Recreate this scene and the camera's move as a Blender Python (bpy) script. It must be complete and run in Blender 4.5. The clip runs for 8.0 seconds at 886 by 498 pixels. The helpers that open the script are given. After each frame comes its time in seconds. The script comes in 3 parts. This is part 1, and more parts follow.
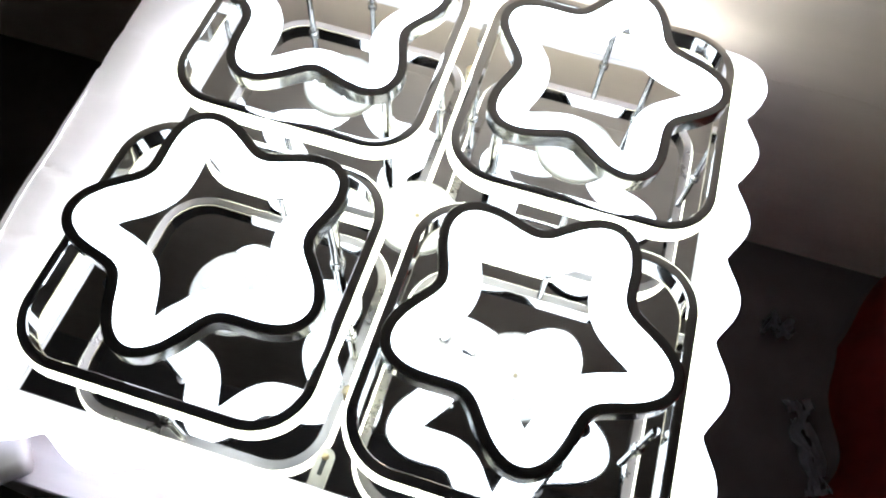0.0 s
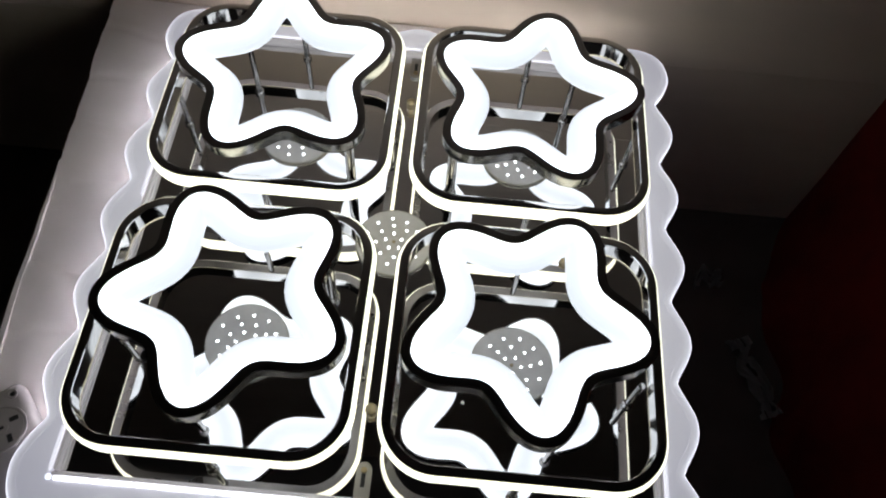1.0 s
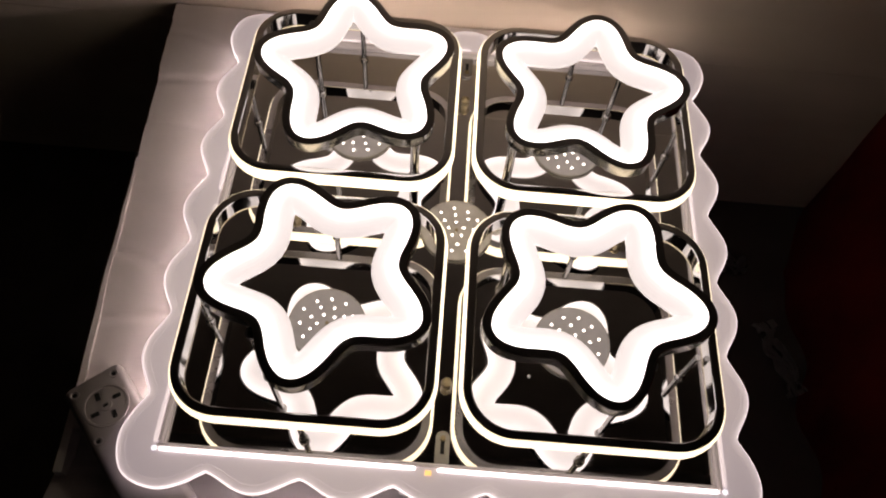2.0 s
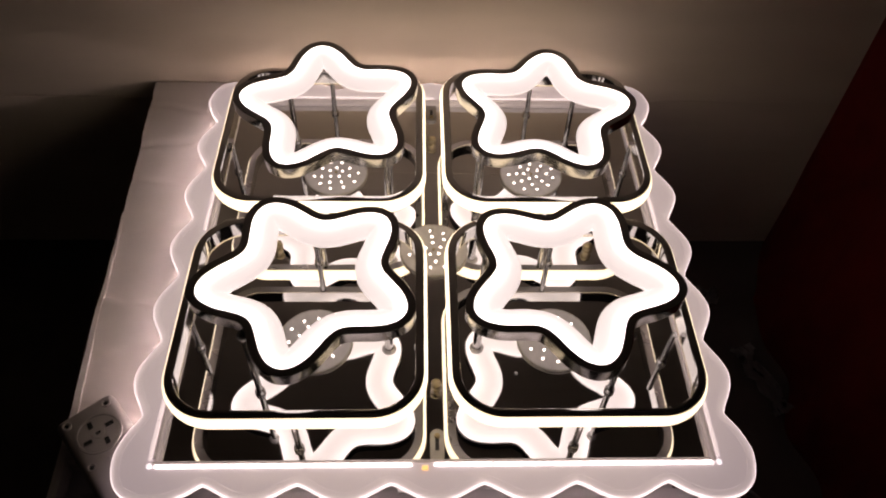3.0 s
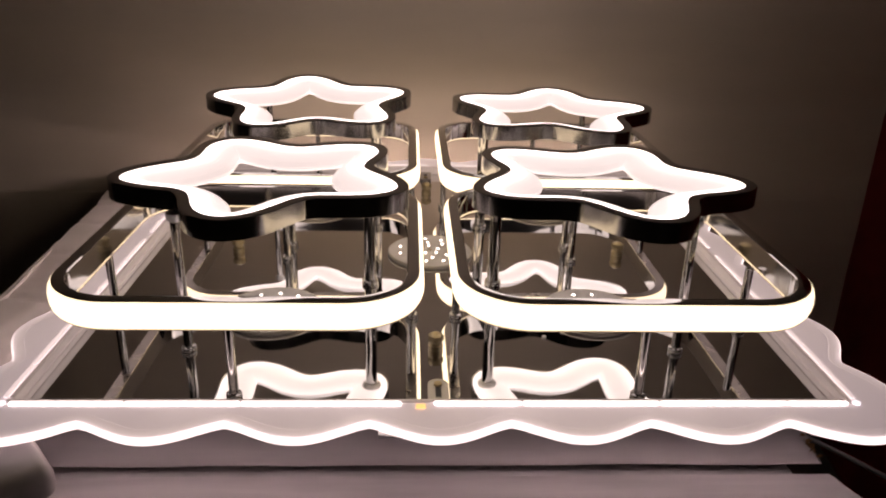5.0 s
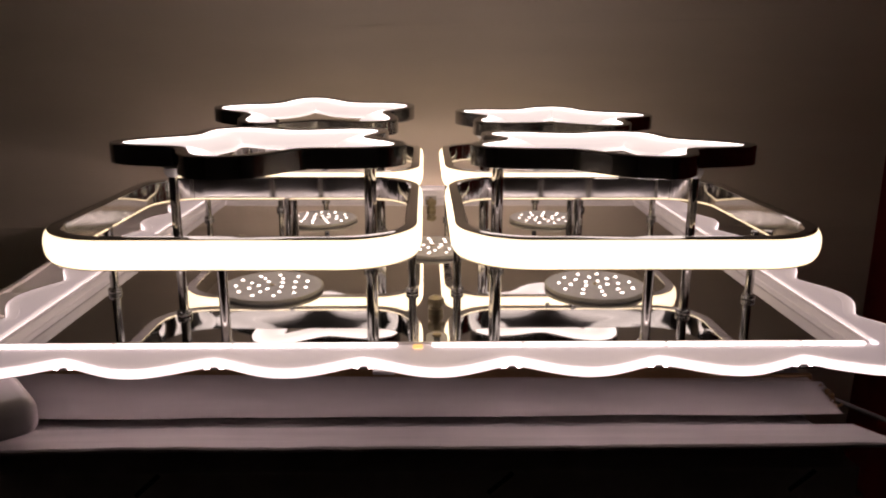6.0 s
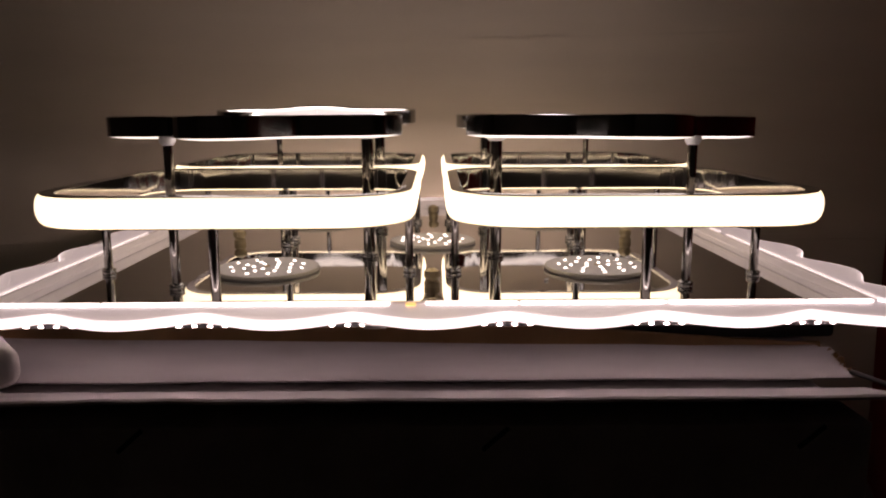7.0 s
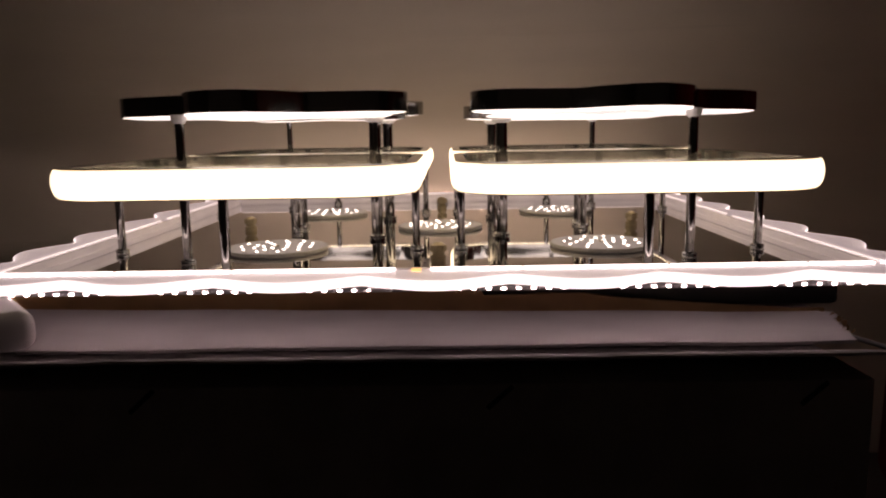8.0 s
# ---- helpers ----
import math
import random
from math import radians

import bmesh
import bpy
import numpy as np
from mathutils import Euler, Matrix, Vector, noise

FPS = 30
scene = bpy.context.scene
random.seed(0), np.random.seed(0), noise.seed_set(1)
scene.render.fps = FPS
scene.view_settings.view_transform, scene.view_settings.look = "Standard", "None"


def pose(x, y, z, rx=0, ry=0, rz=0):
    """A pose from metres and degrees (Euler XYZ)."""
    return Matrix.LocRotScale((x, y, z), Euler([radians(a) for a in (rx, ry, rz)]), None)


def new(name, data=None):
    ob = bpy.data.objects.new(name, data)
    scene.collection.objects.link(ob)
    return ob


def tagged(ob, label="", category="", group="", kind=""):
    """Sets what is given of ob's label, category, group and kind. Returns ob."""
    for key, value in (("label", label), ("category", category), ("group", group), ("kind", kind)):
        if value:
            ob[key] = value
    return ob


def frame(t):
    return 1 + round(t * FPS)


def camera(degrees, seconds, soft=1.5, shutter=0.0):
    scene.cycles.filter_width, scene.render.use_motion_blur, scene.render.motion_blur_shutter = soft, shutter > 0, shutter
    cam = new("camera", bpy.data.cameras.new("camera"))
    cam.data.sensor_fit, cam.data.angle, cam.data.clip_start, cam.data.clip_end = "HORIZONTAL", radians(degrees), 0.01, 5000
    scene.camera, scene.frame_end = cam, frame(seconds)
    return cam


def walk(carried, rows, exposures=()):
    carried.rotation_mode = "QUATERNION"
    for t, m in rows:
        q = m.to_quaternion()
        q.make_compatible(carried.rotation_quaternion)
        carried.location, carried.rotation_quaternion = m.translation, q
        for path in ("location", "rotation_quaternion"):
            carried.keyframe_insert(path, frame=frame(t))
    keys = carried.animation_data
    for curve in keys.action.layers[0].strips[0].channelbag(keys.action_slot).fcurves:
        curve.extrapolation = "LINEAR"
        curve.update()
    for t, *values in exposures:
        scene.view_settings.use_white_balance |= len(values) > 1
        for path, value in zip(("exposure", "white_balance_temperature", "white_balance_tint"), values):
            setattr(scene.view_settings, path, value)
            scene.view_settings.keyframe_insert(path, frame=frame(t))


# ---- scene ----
cam = camera(60.47, 8.0, soft=2.1)
# seconds, eye, yaw, pitch, roll
PATH = [
    (0.0, (0.0946, -0.3231, 0.5456), 12.14, -60.97, -5.53),
    (0.5, (0.0537, -0.3574, 0.5724), 4.42, -58.22, -7.02),
    (1.0, (0.0435, -0.3607, 0.6120), -0.52, -59.89, -5.82),
    (1.5, (0.0197, -0.3913, 0.6288), -0.58, -59.79, -7.22),
    (1.7, (0.0008, -0.3926, 0.6475), -0.08, -60.31, -6.47),
    (2.8, (-0.0409, -0.4869, 0.6410), -5.20, -52.99, -3.90),
    (3.0, (-0.0190, -0.5144, 0.6106), -3.20, -50.06, -2.54),
    (3.5, (0.0000, -0.5369, 0.5328), -2.15, -45.49, -3.20),
    (4.0, (-0.0162, -0.5791, 0.3970), -3.61, -35.87, -2.00),
    (4.2, (-0.0192, -0.5894, 0.3513), -3.31, -33.29, -1.62),
    (5.3, (-0.0173, -0.6100, 0.2161), -2.70, -19.05, -1.55),
    (5.5, (-0.0116, -0.6150, 0.1975), -2.07, -17.66, -0.77),
    (6.0, (-0.0068, -0.6299, 0.1548), -1.40, -14.51, -0.26),
    (6.5, (-0.0029, -0.6324, 0.1232), -0.96, -12.32, 0.21),
    (7.0, (0.0028, -0.6345, 0.1004), -0.52, -10.21, 0.20),
    (7.5, (0.0039, -0.6422, 0.0832), -0.20, -8.96, 0.76),
    (8.0, (0.0071, -0.6464, 0.0749), 0.47, -8.94, 0.92),
]
walk(cam, [(t, Matrix.Translation(e) @ pose(0, 0, 0, 0, 0, yaw) @ pose(0, 0, 0, 90 + pitch) @ pose(0, 0, 0, 0, 0, -roll))
           for t, e, yaw, pitch, roll in PATH],
     exposures=[(0.0, 2.45, 5550, 3), (0.2, 1.8, 5550, 3), (0.5, 1.15, 5550, 3), (0.8, 0.6, 5720, 5), (1.0, 0.32, 5900, 8),
                (1.2, 0.2, 6200, 10), (1.5, 0.17, 6900, 16), (3.0, 0.15, 7700, 28), (8.0, 0.15, 7850, 30)])

# ---------------------------------------------------------------- world
world = bpy.data.worlds.new("world")
scene.world = world
world.use_nodes = True
world.node_tree.nodes["Background"].inputs[0].default_value = (0.6, 0.65, 0.8, 1)
world.node_tree.nodes["Background"].inputs[1].default_value = 0.004


# ---------------------------------------------------------------- materials
def material(name, colour, rough=0.5, metal=0.0, emit=None, power=0.0, vary=0.0, scale=40.0, bump=0.0, rough_vary=0.0,
             stretch=(1, 1, 1), second=None, trans=0.0):
    m = bpy.data.materials.new(name)
    m.use_nodes = True
    nt = m.node_tree
    b = nt.nodes["Principled BSDF"]
    b.inputs["Base Color"].default_value = (*colour, 1)
    b.inputs["Roughness"].default_value = rough
    b.inputs["Metallic"].default_value = metal
    if trans:
        b.inputs["Transmission Weight"].default_value = trans
    if emit:
        b.inputs["Emission Color"].default_value = (*emit, 1)
        b.inputs["Emission Strength"].default_value = power
    if vary or bump or rough_vary:
        co = nt.nodes.new("ShaderNodeTexCoord")
        mp = nt.nodes.new("ShaderNodeMapping")
        mp.inputs["Scale"].default_value = stretch
        nt.links.new(co.outputs["Object"], mp.inputs["Vector"])
        fine = nt.nodes.new("ShaderNodeTexNoise")
        fine.inputs["Scale"].default_value = scale
        fine.inputs["Detail"].default_value = 6
        broad = nt.nodes.new("ShaderNodeTexNoise")
        broad.inputs["Scale"].default_value = scale / 9
        broad.inputs["Detail"].default_value = 3
        for n in (fine, broad):
            nt.links.new(mp.outputs["Vector"], n.inputs["Vector"])
        add = nt.nodes.new("ShaderNodeMix")
        add.inputs["Factor"].default_value = 0.5
        nt.links.new(fine.outputs["Fac"], add.inputs["A"])
        nt.links.new(broad.outputs["Fac"], add.inputs["B"])
        if vary:
            ramp = nt.nodes.new("ShaderNodeValToRGB")
            other = second or tuple(c * (1 - vary) for c in colour)
            ramp.color_ramp.elements[0].position, ramp.color_ramp.elements[1].position = 0.35, 0.65
            ramp.color_ramp.elements[0].color = (*other, 1)
            ramp.color_ramp.elements[1].color = (*colour, 1)
            nt.links.new(add.outputs["Result"], ramp.inputs["Fac"])
            nt.links.new(ramp.outputs["Color"], b.inputs["Base Color"])
        if rough_vary:
            rr = nt.nodes.new("ShaderNodeMapRange")
            rr.inputs["From Min"].default_value, rr.inputs["From Max"].default_value = 0.35, 0.65
            rr.inputs["To Min"].default_value, rr.inputs["To Max"].default_value = rough, rough + rough_vary
            nt.links.new(add.outputs["Result"], rr.inputs["Value"])
            nt.links.new(rr.outputs["Result"], b.inputs["Roughness"])
        if bump:
            bp = nt.nodes.new("ShaderNodeBump")
            bp.inputs["Strength"].default_value = 1.0
            bp.inputs["Distance"].default_value = bump
            nt.links.new(add.outputs["Result"], bp.inputs["Height"])
            nt.links.new(bp.outputs["Normal"], b.inputs["Normal"])
    return m


CHROME = material("chrome", (0.62, 0.61, 0.60), 0.05, 1.0, scale=30, rough_vary=0.06, bump=0.00002)
DARK_CHROME = material("dark_chrome", (0.30, 0.29, 0.285), 0.10, 1.0, scale=60, rough_vary=0.10)
MIRROR = material("mirror_steel", (0.74, 0.73, 0.725), 0.012, 1.0, scale=9, rough_vary=0.03, bump=0.00006)
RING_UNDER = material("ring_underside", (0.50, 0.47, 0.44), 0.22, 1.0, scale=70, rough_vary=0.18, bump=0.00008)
# emission varies in steps to paint a glow gradient across the underside
STAR_UNDER_STEPS = [material("star_underside", (0.85, 0.84, 0.84), 0.4, emit=(0.970, 0.990, 1.0), power=p) for p in (1.35, 1.12, 0.98, 0.88, 0.86, 0.92, 1.08)]
# falling emission steps paint the glow fading away from the led strip
STAR_GLOW_STEPS = [material("star_glow_step", (0.85, 0.84, 0.84), 0.4, emit=(0.980, 0.990, 1.0), power=p) for p in (3.6, 1.50, 0.99, 0.84, 0.77, 0.72, 0.66)]
RING_LIGHT = material("ring_diffuser", (0.85, 0.84, 0.80), 0.4, emit=(1, 0.93, 0.66), power=1.58)
# emission stands in for led light spread through the acrylic
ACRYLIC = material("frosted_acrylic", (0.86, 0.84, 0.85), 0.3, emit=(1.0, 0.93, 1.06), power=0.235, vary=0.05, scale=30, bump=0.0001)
# rim glow fading inward, painted as emission steps
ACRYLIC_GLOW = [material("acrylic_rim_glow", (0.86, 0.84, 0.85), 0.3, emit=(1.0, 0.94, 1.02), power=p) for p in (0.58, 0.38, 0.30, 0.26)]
# duller copy of the acrylic: the lip's shade is put into colour and emission
ACRYLIC_LIP_SHADED = material("shaded_acrylic_lip", (0.80, 0.76, 0.75), 0.35, emit=(1.0, 0.90, 0.94), power=0.10, vary=0.12, scale=60, bump=0.0001)
ROD_CHROME = material("rod_chrome", (0.38, 0.365, 0.355), 0.04, 1.0, scale=30, rough_vary=0.05)
ACRYLIC_EDGE = material("acrylic_edge", (0.86, 0.84, 0.84), 0.3, emit=(1, 0.96, 1.0), power=1.3)
LED_BAR = material("led_bar", (0.9, 0.9, 0.9), 0.4, emit=(1, 0.97, 1.0), power=2.5)
LED_SOFT = material("led_bar_soft", (0.9, 0.9, 0.9), 0.4, emit=(1, 0.94, 0.98), power=0.62)
LED_AMBER = material("led_amber", (0.8, 0.5, 0.2), 0.4, emit=(1, 0.62, 0.22), power=1.0)
LED_CHIP = material("led_chip", (0.9, 0.9, 0.9), 0.4, emit=(1, 0.97, 0.95), power=5.0)
DISC_FACE = material("disc_face", (0.62, 0.59, 0.57), 0.5, vary=0.15, scale=120)
DISC_RIM = material("disc_rim", (0.45, 0.42, 0.36), 0.25, 0.6, scale=80, rough_vary=0.1)
BRASS = material("brass", (0.44, 0.36, 0.23), 0.32, 1.0, vary=0.2, scale=200, bump=0.00005)
CARDBOARD = material("cardboard", (0.42, 0.24, 0.11), 0.85, vary=0.25, scale=60, bump=0.0002, stretch=(1, 6, 1))
CARTON = material("white_carton", (0.80, 0.73, 0.72), 0.7, vary=0.14, scale=22, bump=0.0006)
CARTON_ROLL = material("white_carton_roll", (0.80, 0.74, 0.74), 0.65, vary=0.30, scale=26, bump=0.0004, stretch=(0.35, 2.5, 2.5))
# white plastic toned down to grey, slightly uneven
STRIP_PLASTIC = material("greyed_white_plastic", (0.44, 0.40, 0.40), 0.45, vary=0.2, scale=40, bump=0.0001)
CARTON_SIDE = material("dark_carton_side", (0.72, 0.69, 0.68), 0.7, vary=0.3, scale=30, bump=0.0003)
FOAM = material("white_foam", (0.72, 0.70, 0.69), 0.75, vary=0.1, scale=70, bump=0.0004)
# sideways tone bands paint in the light streaks thrown by the mirror plate
WALL = material("wall_paint_light_streaks", (0.73, 0.625, 0.53), 0.44, vary=0.15, scale=12, bump=0.0006, stretch=(0.35, 1, 1.8))
DARK_FLOOR = material("dark_floor", (0.13, 0.105, 0.096), 0.9, vary=0.35, scale=12, bump=0.0005)
# unseen room surfaces, toned by how much light they should throw back
BOUNCE_WALL = material("bounce_wall", (0.62, 0.58, 0.57), 0.8, vary=0.12, scale=4)
UNSEEN_WALL = material("unseen_wall", (0.20, 0.175, 0.165), 0.8, vary=0.12, scale=4)
RED_CLOTH = material("red_cloth", (0.30, 0.014, 0.010), 0.85, vary=0.35, scale=25, bump=0.001)
FILM = material("crumpled_film", (0.42, 0.40, 0.39), 0.35, vary=0.15, scale=30, trans=0.5)
CLEAR_PLASTIC = material("milky_plastic", (0.82, 0.80, 0.79), 0.3, vary=0.05, scale=80)
# near black, so the tray carries the shade under the lamp
TRAY_SHADE = material("tray_shade", (0.012, 0.011, 0.011), 0.6, vary=0.3, scale=40)
STEEL = material("steel", (0.50, 0.48, 0.46), 0.35, 1.0, vary=0.15, scale=120, rough_vary=0.15)
LED_COOL = material("led_cool", (0.9, 0.9, 0.95), 0.4, emit=(0.85, 0.90, 1.0), power=1.1)
# back and left chips are fill light, overpowered to brighten wall and carton
LED_FILL_BACK = material("led_fill_back", (0.9, 0.9, 0.9), 0.4, emit=(1, 0.93, 0.84), power=190.0)
LED_TAPE = material("led_tape_chip", (0.9, 0.9, 0.9), 0.4, emit=(1, 0.91, 0.96), power=42.0)
LED_TAPE_DIM = material("led_tape_chip_dim", (0.9, 0.9, 0.9), 0.4, emit=(1, 0.91, 0.96), power=8.0)
LED_FILL_LEFT = material("led_fill_left", (0.9, 0.9, 0.9), 0.4, emit=(1, 0.925, 0.92), power=240.0)
WHITE_CABLE = material("white_cable", (0.20, 0.185, 0.18), 0.6, vary=0.12, scale=80)
TAPE_BODY = material("led_tape_body", (0.16, 0.15, 0.15), 0.5, vary=0.2, scale=100)
DARK_SLOT = material("dark_slot", (0.02, 0.02, 0.022), 0.5, vary=0.2, scale=100)


# ---------------------------------------------------------------- mesh helpers
def link(name, bm, mat, parent=None, label="", smooth=False, at=None):
    me = bpy.data.meshes.new(name)
    bmesh.ops.recalc_face_normals(bm, faces=bm.faces)
    bm.to_mesh(me)
    bm.free()
    me.materials.append(mat)
    if smooth:
        me.polygons.foreach_set("use_smooth", [True] * len(me.polygons))
        me.set_sharp_from_angle(angle=radians(38))
    ob = new(name, me)
    if parent:
        ob.parent = parent
    if at is not None:
        ob.matrix_basis = at
    if label:
        ob["label"] = label
    return ob


def part(name, bm, mat, parent, label="", smooth=True, at=None):
    return link(name, bm, mat, parent, label, smooth, at)


def box_mesh(x0, x1, y0, y1, z0, z1, bevel=0.0, seg=2):
    bm = bmesh.new()
    bmesh.ops.create_cube(bm, size=1)
    for v in bm.verts:
        v.co = Vector(((x0, x1)[v.co.x > 0], (y0, y1)[v.co.y > 0], (z0, z1)[v.co.z > 0]))
    if bevel:
        bmesh.ops.bevel(bm, geom=bm.edges[:], offset=bevel, segments=seg, affect="EDGES", profile=0.5)
    return bm


def lathe(profile, n=32):
    """A turned solid from (radius, z) pairs."""
    bm = bmesh.new()
    rings = []
    for r, z in profile:
        if r < 1e-6:
            rings.append([bm.verts.new((0, 0, z))])
        else:
            rings.append([bm.verts.new((r * math.cos(2 * math.pi * i / n), r * math.sin(2 * math.pi * i / n), z)) for i in range(n)])
    for a, b in zip(rings, rings[1:]):
        for i in range(n):
            j = (i + 1) % n
            if len(a) == 1:
                bm.faces.new((a[0], b[i], b[j]))
            elif len(b) == 1:
                bm.faces.new((a[i], a[j], b[0]))
            else:
                bm.faces.new((a[i], a[j], b[j], b[i]))
    return bm


def inward(loop):
    """Unit normals to the left of a closed plan loop that runs anticlockwise: they point inward."""
    out = []
    for i in range(len(loop)):
        d = (Vector(loop[(i + 1) % len(loop)]) - Vector(loop[i - 1])).normalized()
        out.append(Vector((-d.y, d.x)))
    return out


def sweep(loop, profile):
    """A closed plan loop swept with a closed profile of (inward offset, z)."""
    bm = bmesh.new()
    ns = inward(loop)
    rows = [[bm.verts.new((p[0] + n.x * o, p[1] + n.y * o, z)) for o, z in profile] for p, n in zip(loop, ns)]
    k = len(profile)
    for a, b in zip(rows, rows[1:] + rows[:1]):
        for i in range(k):
            j = (i + 1) % k
            bm.faces.new((a[i], b[i], b[j], a[j]))
    return bm


def tube(points, r, n=10):
    bm = bmesh.new()
    rows = []
    for i, p in enumerate(points):
        p = Vector(p)
        d = (Vector(points[min(i + 1, len(points) - 1)]) - Vector(points[max(i - 1, 0)])).normalized()
        u = d.cross(Vector((0.3, 0.2, 1))).normalized()
        w = d.cross(u)
        rows.append([bm.verts.new(p + r * (math.cos(2 * math.pi * k / n) * u + math.sin(2 * math.pi * k / n) * w)) for k in range(n)])
    for a, b in zip(rows, rows[1:]):
        for k in range(n):
            bm.faces.new((a[k], a[(k + 1) % n], b[(k + 1) % n], b[k]))
    bm.faces.new(rows[0])
    bm.faces.new(rows[-1])
    return bm


def rounded_square(h, r, n=14, flat=10):
    pts = []
    for q, (cx, cy) in enumerate(((h - r, h - r), (-h + r, h - r), (-h + r, -h + r), (h - r, -h + r))):
        for i in range(n + 1):
            a = math.pi / 2 * (q + i / n)
            pts.append((cx + r * math.cos(a), cy + r * math.sin(a)))
        nx, ny = ((-h + r, h), (-h, -h + r), (h - r, -h), (h, h - r))[q]
        p = pts[-1]
        pts += [(p[0] + (nx - p[0]) * k / flat, p[1] + (ny - p[1]) * k / flat) for k in range(1, flat)]
    return pts


def star_loop(tip, valley, turn, n=200):
    pts = []
    for i in range(n):
        a = 2 * math.pi * i / n
        w = 0.5 + 0.5 * math.cos(5 * a)
        r = valley + (tip - valley) * w ** 0.92
        pts.append((r * math.cos(a + radians(turn)), r * math.sin(a + radians(turn))))
    return pts


# ---------------------------------------------------------------- the room
def room():
    """Back wall, dark floor below, and unseen walls and ceiling added to shape bounce."""
    back = tagged(link("wall_back", box_mesh(-1.5, 1.5, 0.316, 0.42, -0.36, 2.0), WALL), "beige painted wall lit by the lamp, faint light streaks in its colour", "wall", kind="structure")
    part("seam", box_mesh(-0.17, 0.44, -0.0006, 0.0, -0.0014, 0.0014, 0.0005, 1), WALL, back, at=pose(0.05, 0.316, 0.187, 0, -1.5, 0))
    tagged(link("trim", box_mesh(-1.4, 1.4, 0.3150, 0.3160, -0.120, -0.060, 0.0006, 2), WALL), "shallow beige painted wall trim", "trim", kind="structure")
    tagged(link("floor", box_mesh(-1.5, 1.5, -1.9, 0.316, -0.46, -0.36), DARK_FLOOR), "dark brown floor in deep shadow", "floor", kind="structure")
    tagged(link("unseen_wall_left", box_mesh(-1.6, -1.5, -1.9, 0.42, -0.46, 2.0), UNSEEN_WALL), "unseen room wall added to shape bounced light", "wall", kind="structure")
    tagged(link("unseen_wall_right", box_mesh(1.5, 1.6, -1.9, 0.42, -0.46, 2.0), UNSEEN_WALL), "unseen room wall added to shape bounced light", "wall", kind="structure")
    tagged(link("unseen_wall_front", box_mesh(-1.6, 1.6, -2.0, -1.9, -0.46, 2.0), BOUNCE_WALL), "unseen room wall added to shape bounced light", "wall", kind="structure")
    tagged(link("ceiling", box_mesh(-1.6, 1.6, -2.0, 0.42, 2.0, 2.1), UNSEEN_WALL), "unseen ceiling added to shape bounced light", "ceiling", kind="structure")


room()


def prism(corners, z0, z1, bevel=0.0, cuts=0, wave=0.0, seed=0):
    """A flat slab over a plan polygon, its top slightly uneven."""
    bm = bmesh.new()
    lo = [bm.verts.new((x, y, z0)) for x, y in corners]
    hi = [bm.verts.new((x, y, z1)) for x, y in corners]
    n = len(corners)
    bm.faces.new(lo[::-1])
    bm.faces.new(hi)
    for i in range(n):
        bm.faces.new((lo[i], lo[(i + 1) % n], hi[(i + 1) % n], hi[i]))
    if cuts:
        bmesh.ops.subdivide_edges(bm, edges=bm.edges[:], cuts=cuts, use_grid_fill=True)
        for v in bm.verts:
            v.co.z += wave * noise.noise(v.co * 9 + Vector((seed, 0, 0)))
            v.co.x += wave * 0.7 * noise.noise(v.co * 21 + Vector((0, seed, 3)))
            v.co.y += wave * 0.7 * noise.noise(v.co * 21 + Vector((5, seed, 0)))
    if bevel:
        bmesh.ops.bevel(bm, geom=[e for e in bm.edges if e.calc_face_angle(0) > 0.8], offset=bevel, segments=2, affect="EDGES", profile=0.5)
    return bm


CARTON_TOP = -0.031


def creased(corners, z0, z1, n=130):
    """A slab over four plan corners whose top is folded along uneven cross creases."""
    (ax, ay), (bx, by), (cx, cy), (dx, dy) = corners
    folds = [-0.165, -0.118, -0.041, 0.045, 0.130, 0.186, 0.262]
    bm = bmesh.new()
    top, low = [], []
    for j in range(n + 1):
        v = j / n
        rt, rl = [], []
        for i in range(n + 1):
            u = i / n
            x = (ax + (bx - ax) * u) * (1 - v) + (dx + (cx - dx) * u) * v
            y = ay + (dy - ay) * v
            z = 0.0012 * noise.noise(Vector((x * 9, y * 9, 3))) + 0.0003 * noise.noise(Vector((x * 45, y * 45, 8)))
            for k, f in enumerate(folds):
                d = y - f + 0.16 * (x + 0.35) * (-1) ** k + 0.004 * noise.noise(Vector((x * 25, k, 0)))
                z -= (0.0012 + 0.0006 * (k % 3)) * math.exp(-(d / 0.0040) ** 2)
                z += (0.0014 if k % 2 else -0.0014) * math.tanh(d / 0.018)
            edge = 0.0035 * noise.noise(Vector((1, y * 14, 4))) + 0.0012 * noise.noise(Vector((2, y * 70, 4)))
            x += edge * max(0, 1 - u * 12)
            rt.append(bm.verts.new((x, y, z1 + min(z, 0.0012) - 0.0004)))
            rl.append(bm.verts.new((x, y, z0)))
        top.append(rt)
        low.append(rl)
    for j in range(n):
        for i in range(n):
            bm.faces.new((top[j][i], top[j][i + 1], top[j + 1][i + 1], top[j + 1][i]))
    for j in range(n):
        bm.faces.new((top[j][0], top[j + 1][0], low[j + 1][0], low[j][0]))
        bm.faces.new((top[j][n], low[j][n], low[j + 1][n], top[j + 1][n]))
        bm.faces.new((top[0][j], low[0][j], low[0][j + 1], top[0][j + 1]))
        bm.faces.new((top[n][j], top[n][j + 1], low[n][j + 1], low[n][j]))
    bm.faces.new((low[0][0], low[n][0], low[n][n], low[0][n]))
    bmesh.ops.delete(bm, geom=[v for v in bm.verts if not v.link_faces], context="VERTS")
    return bm


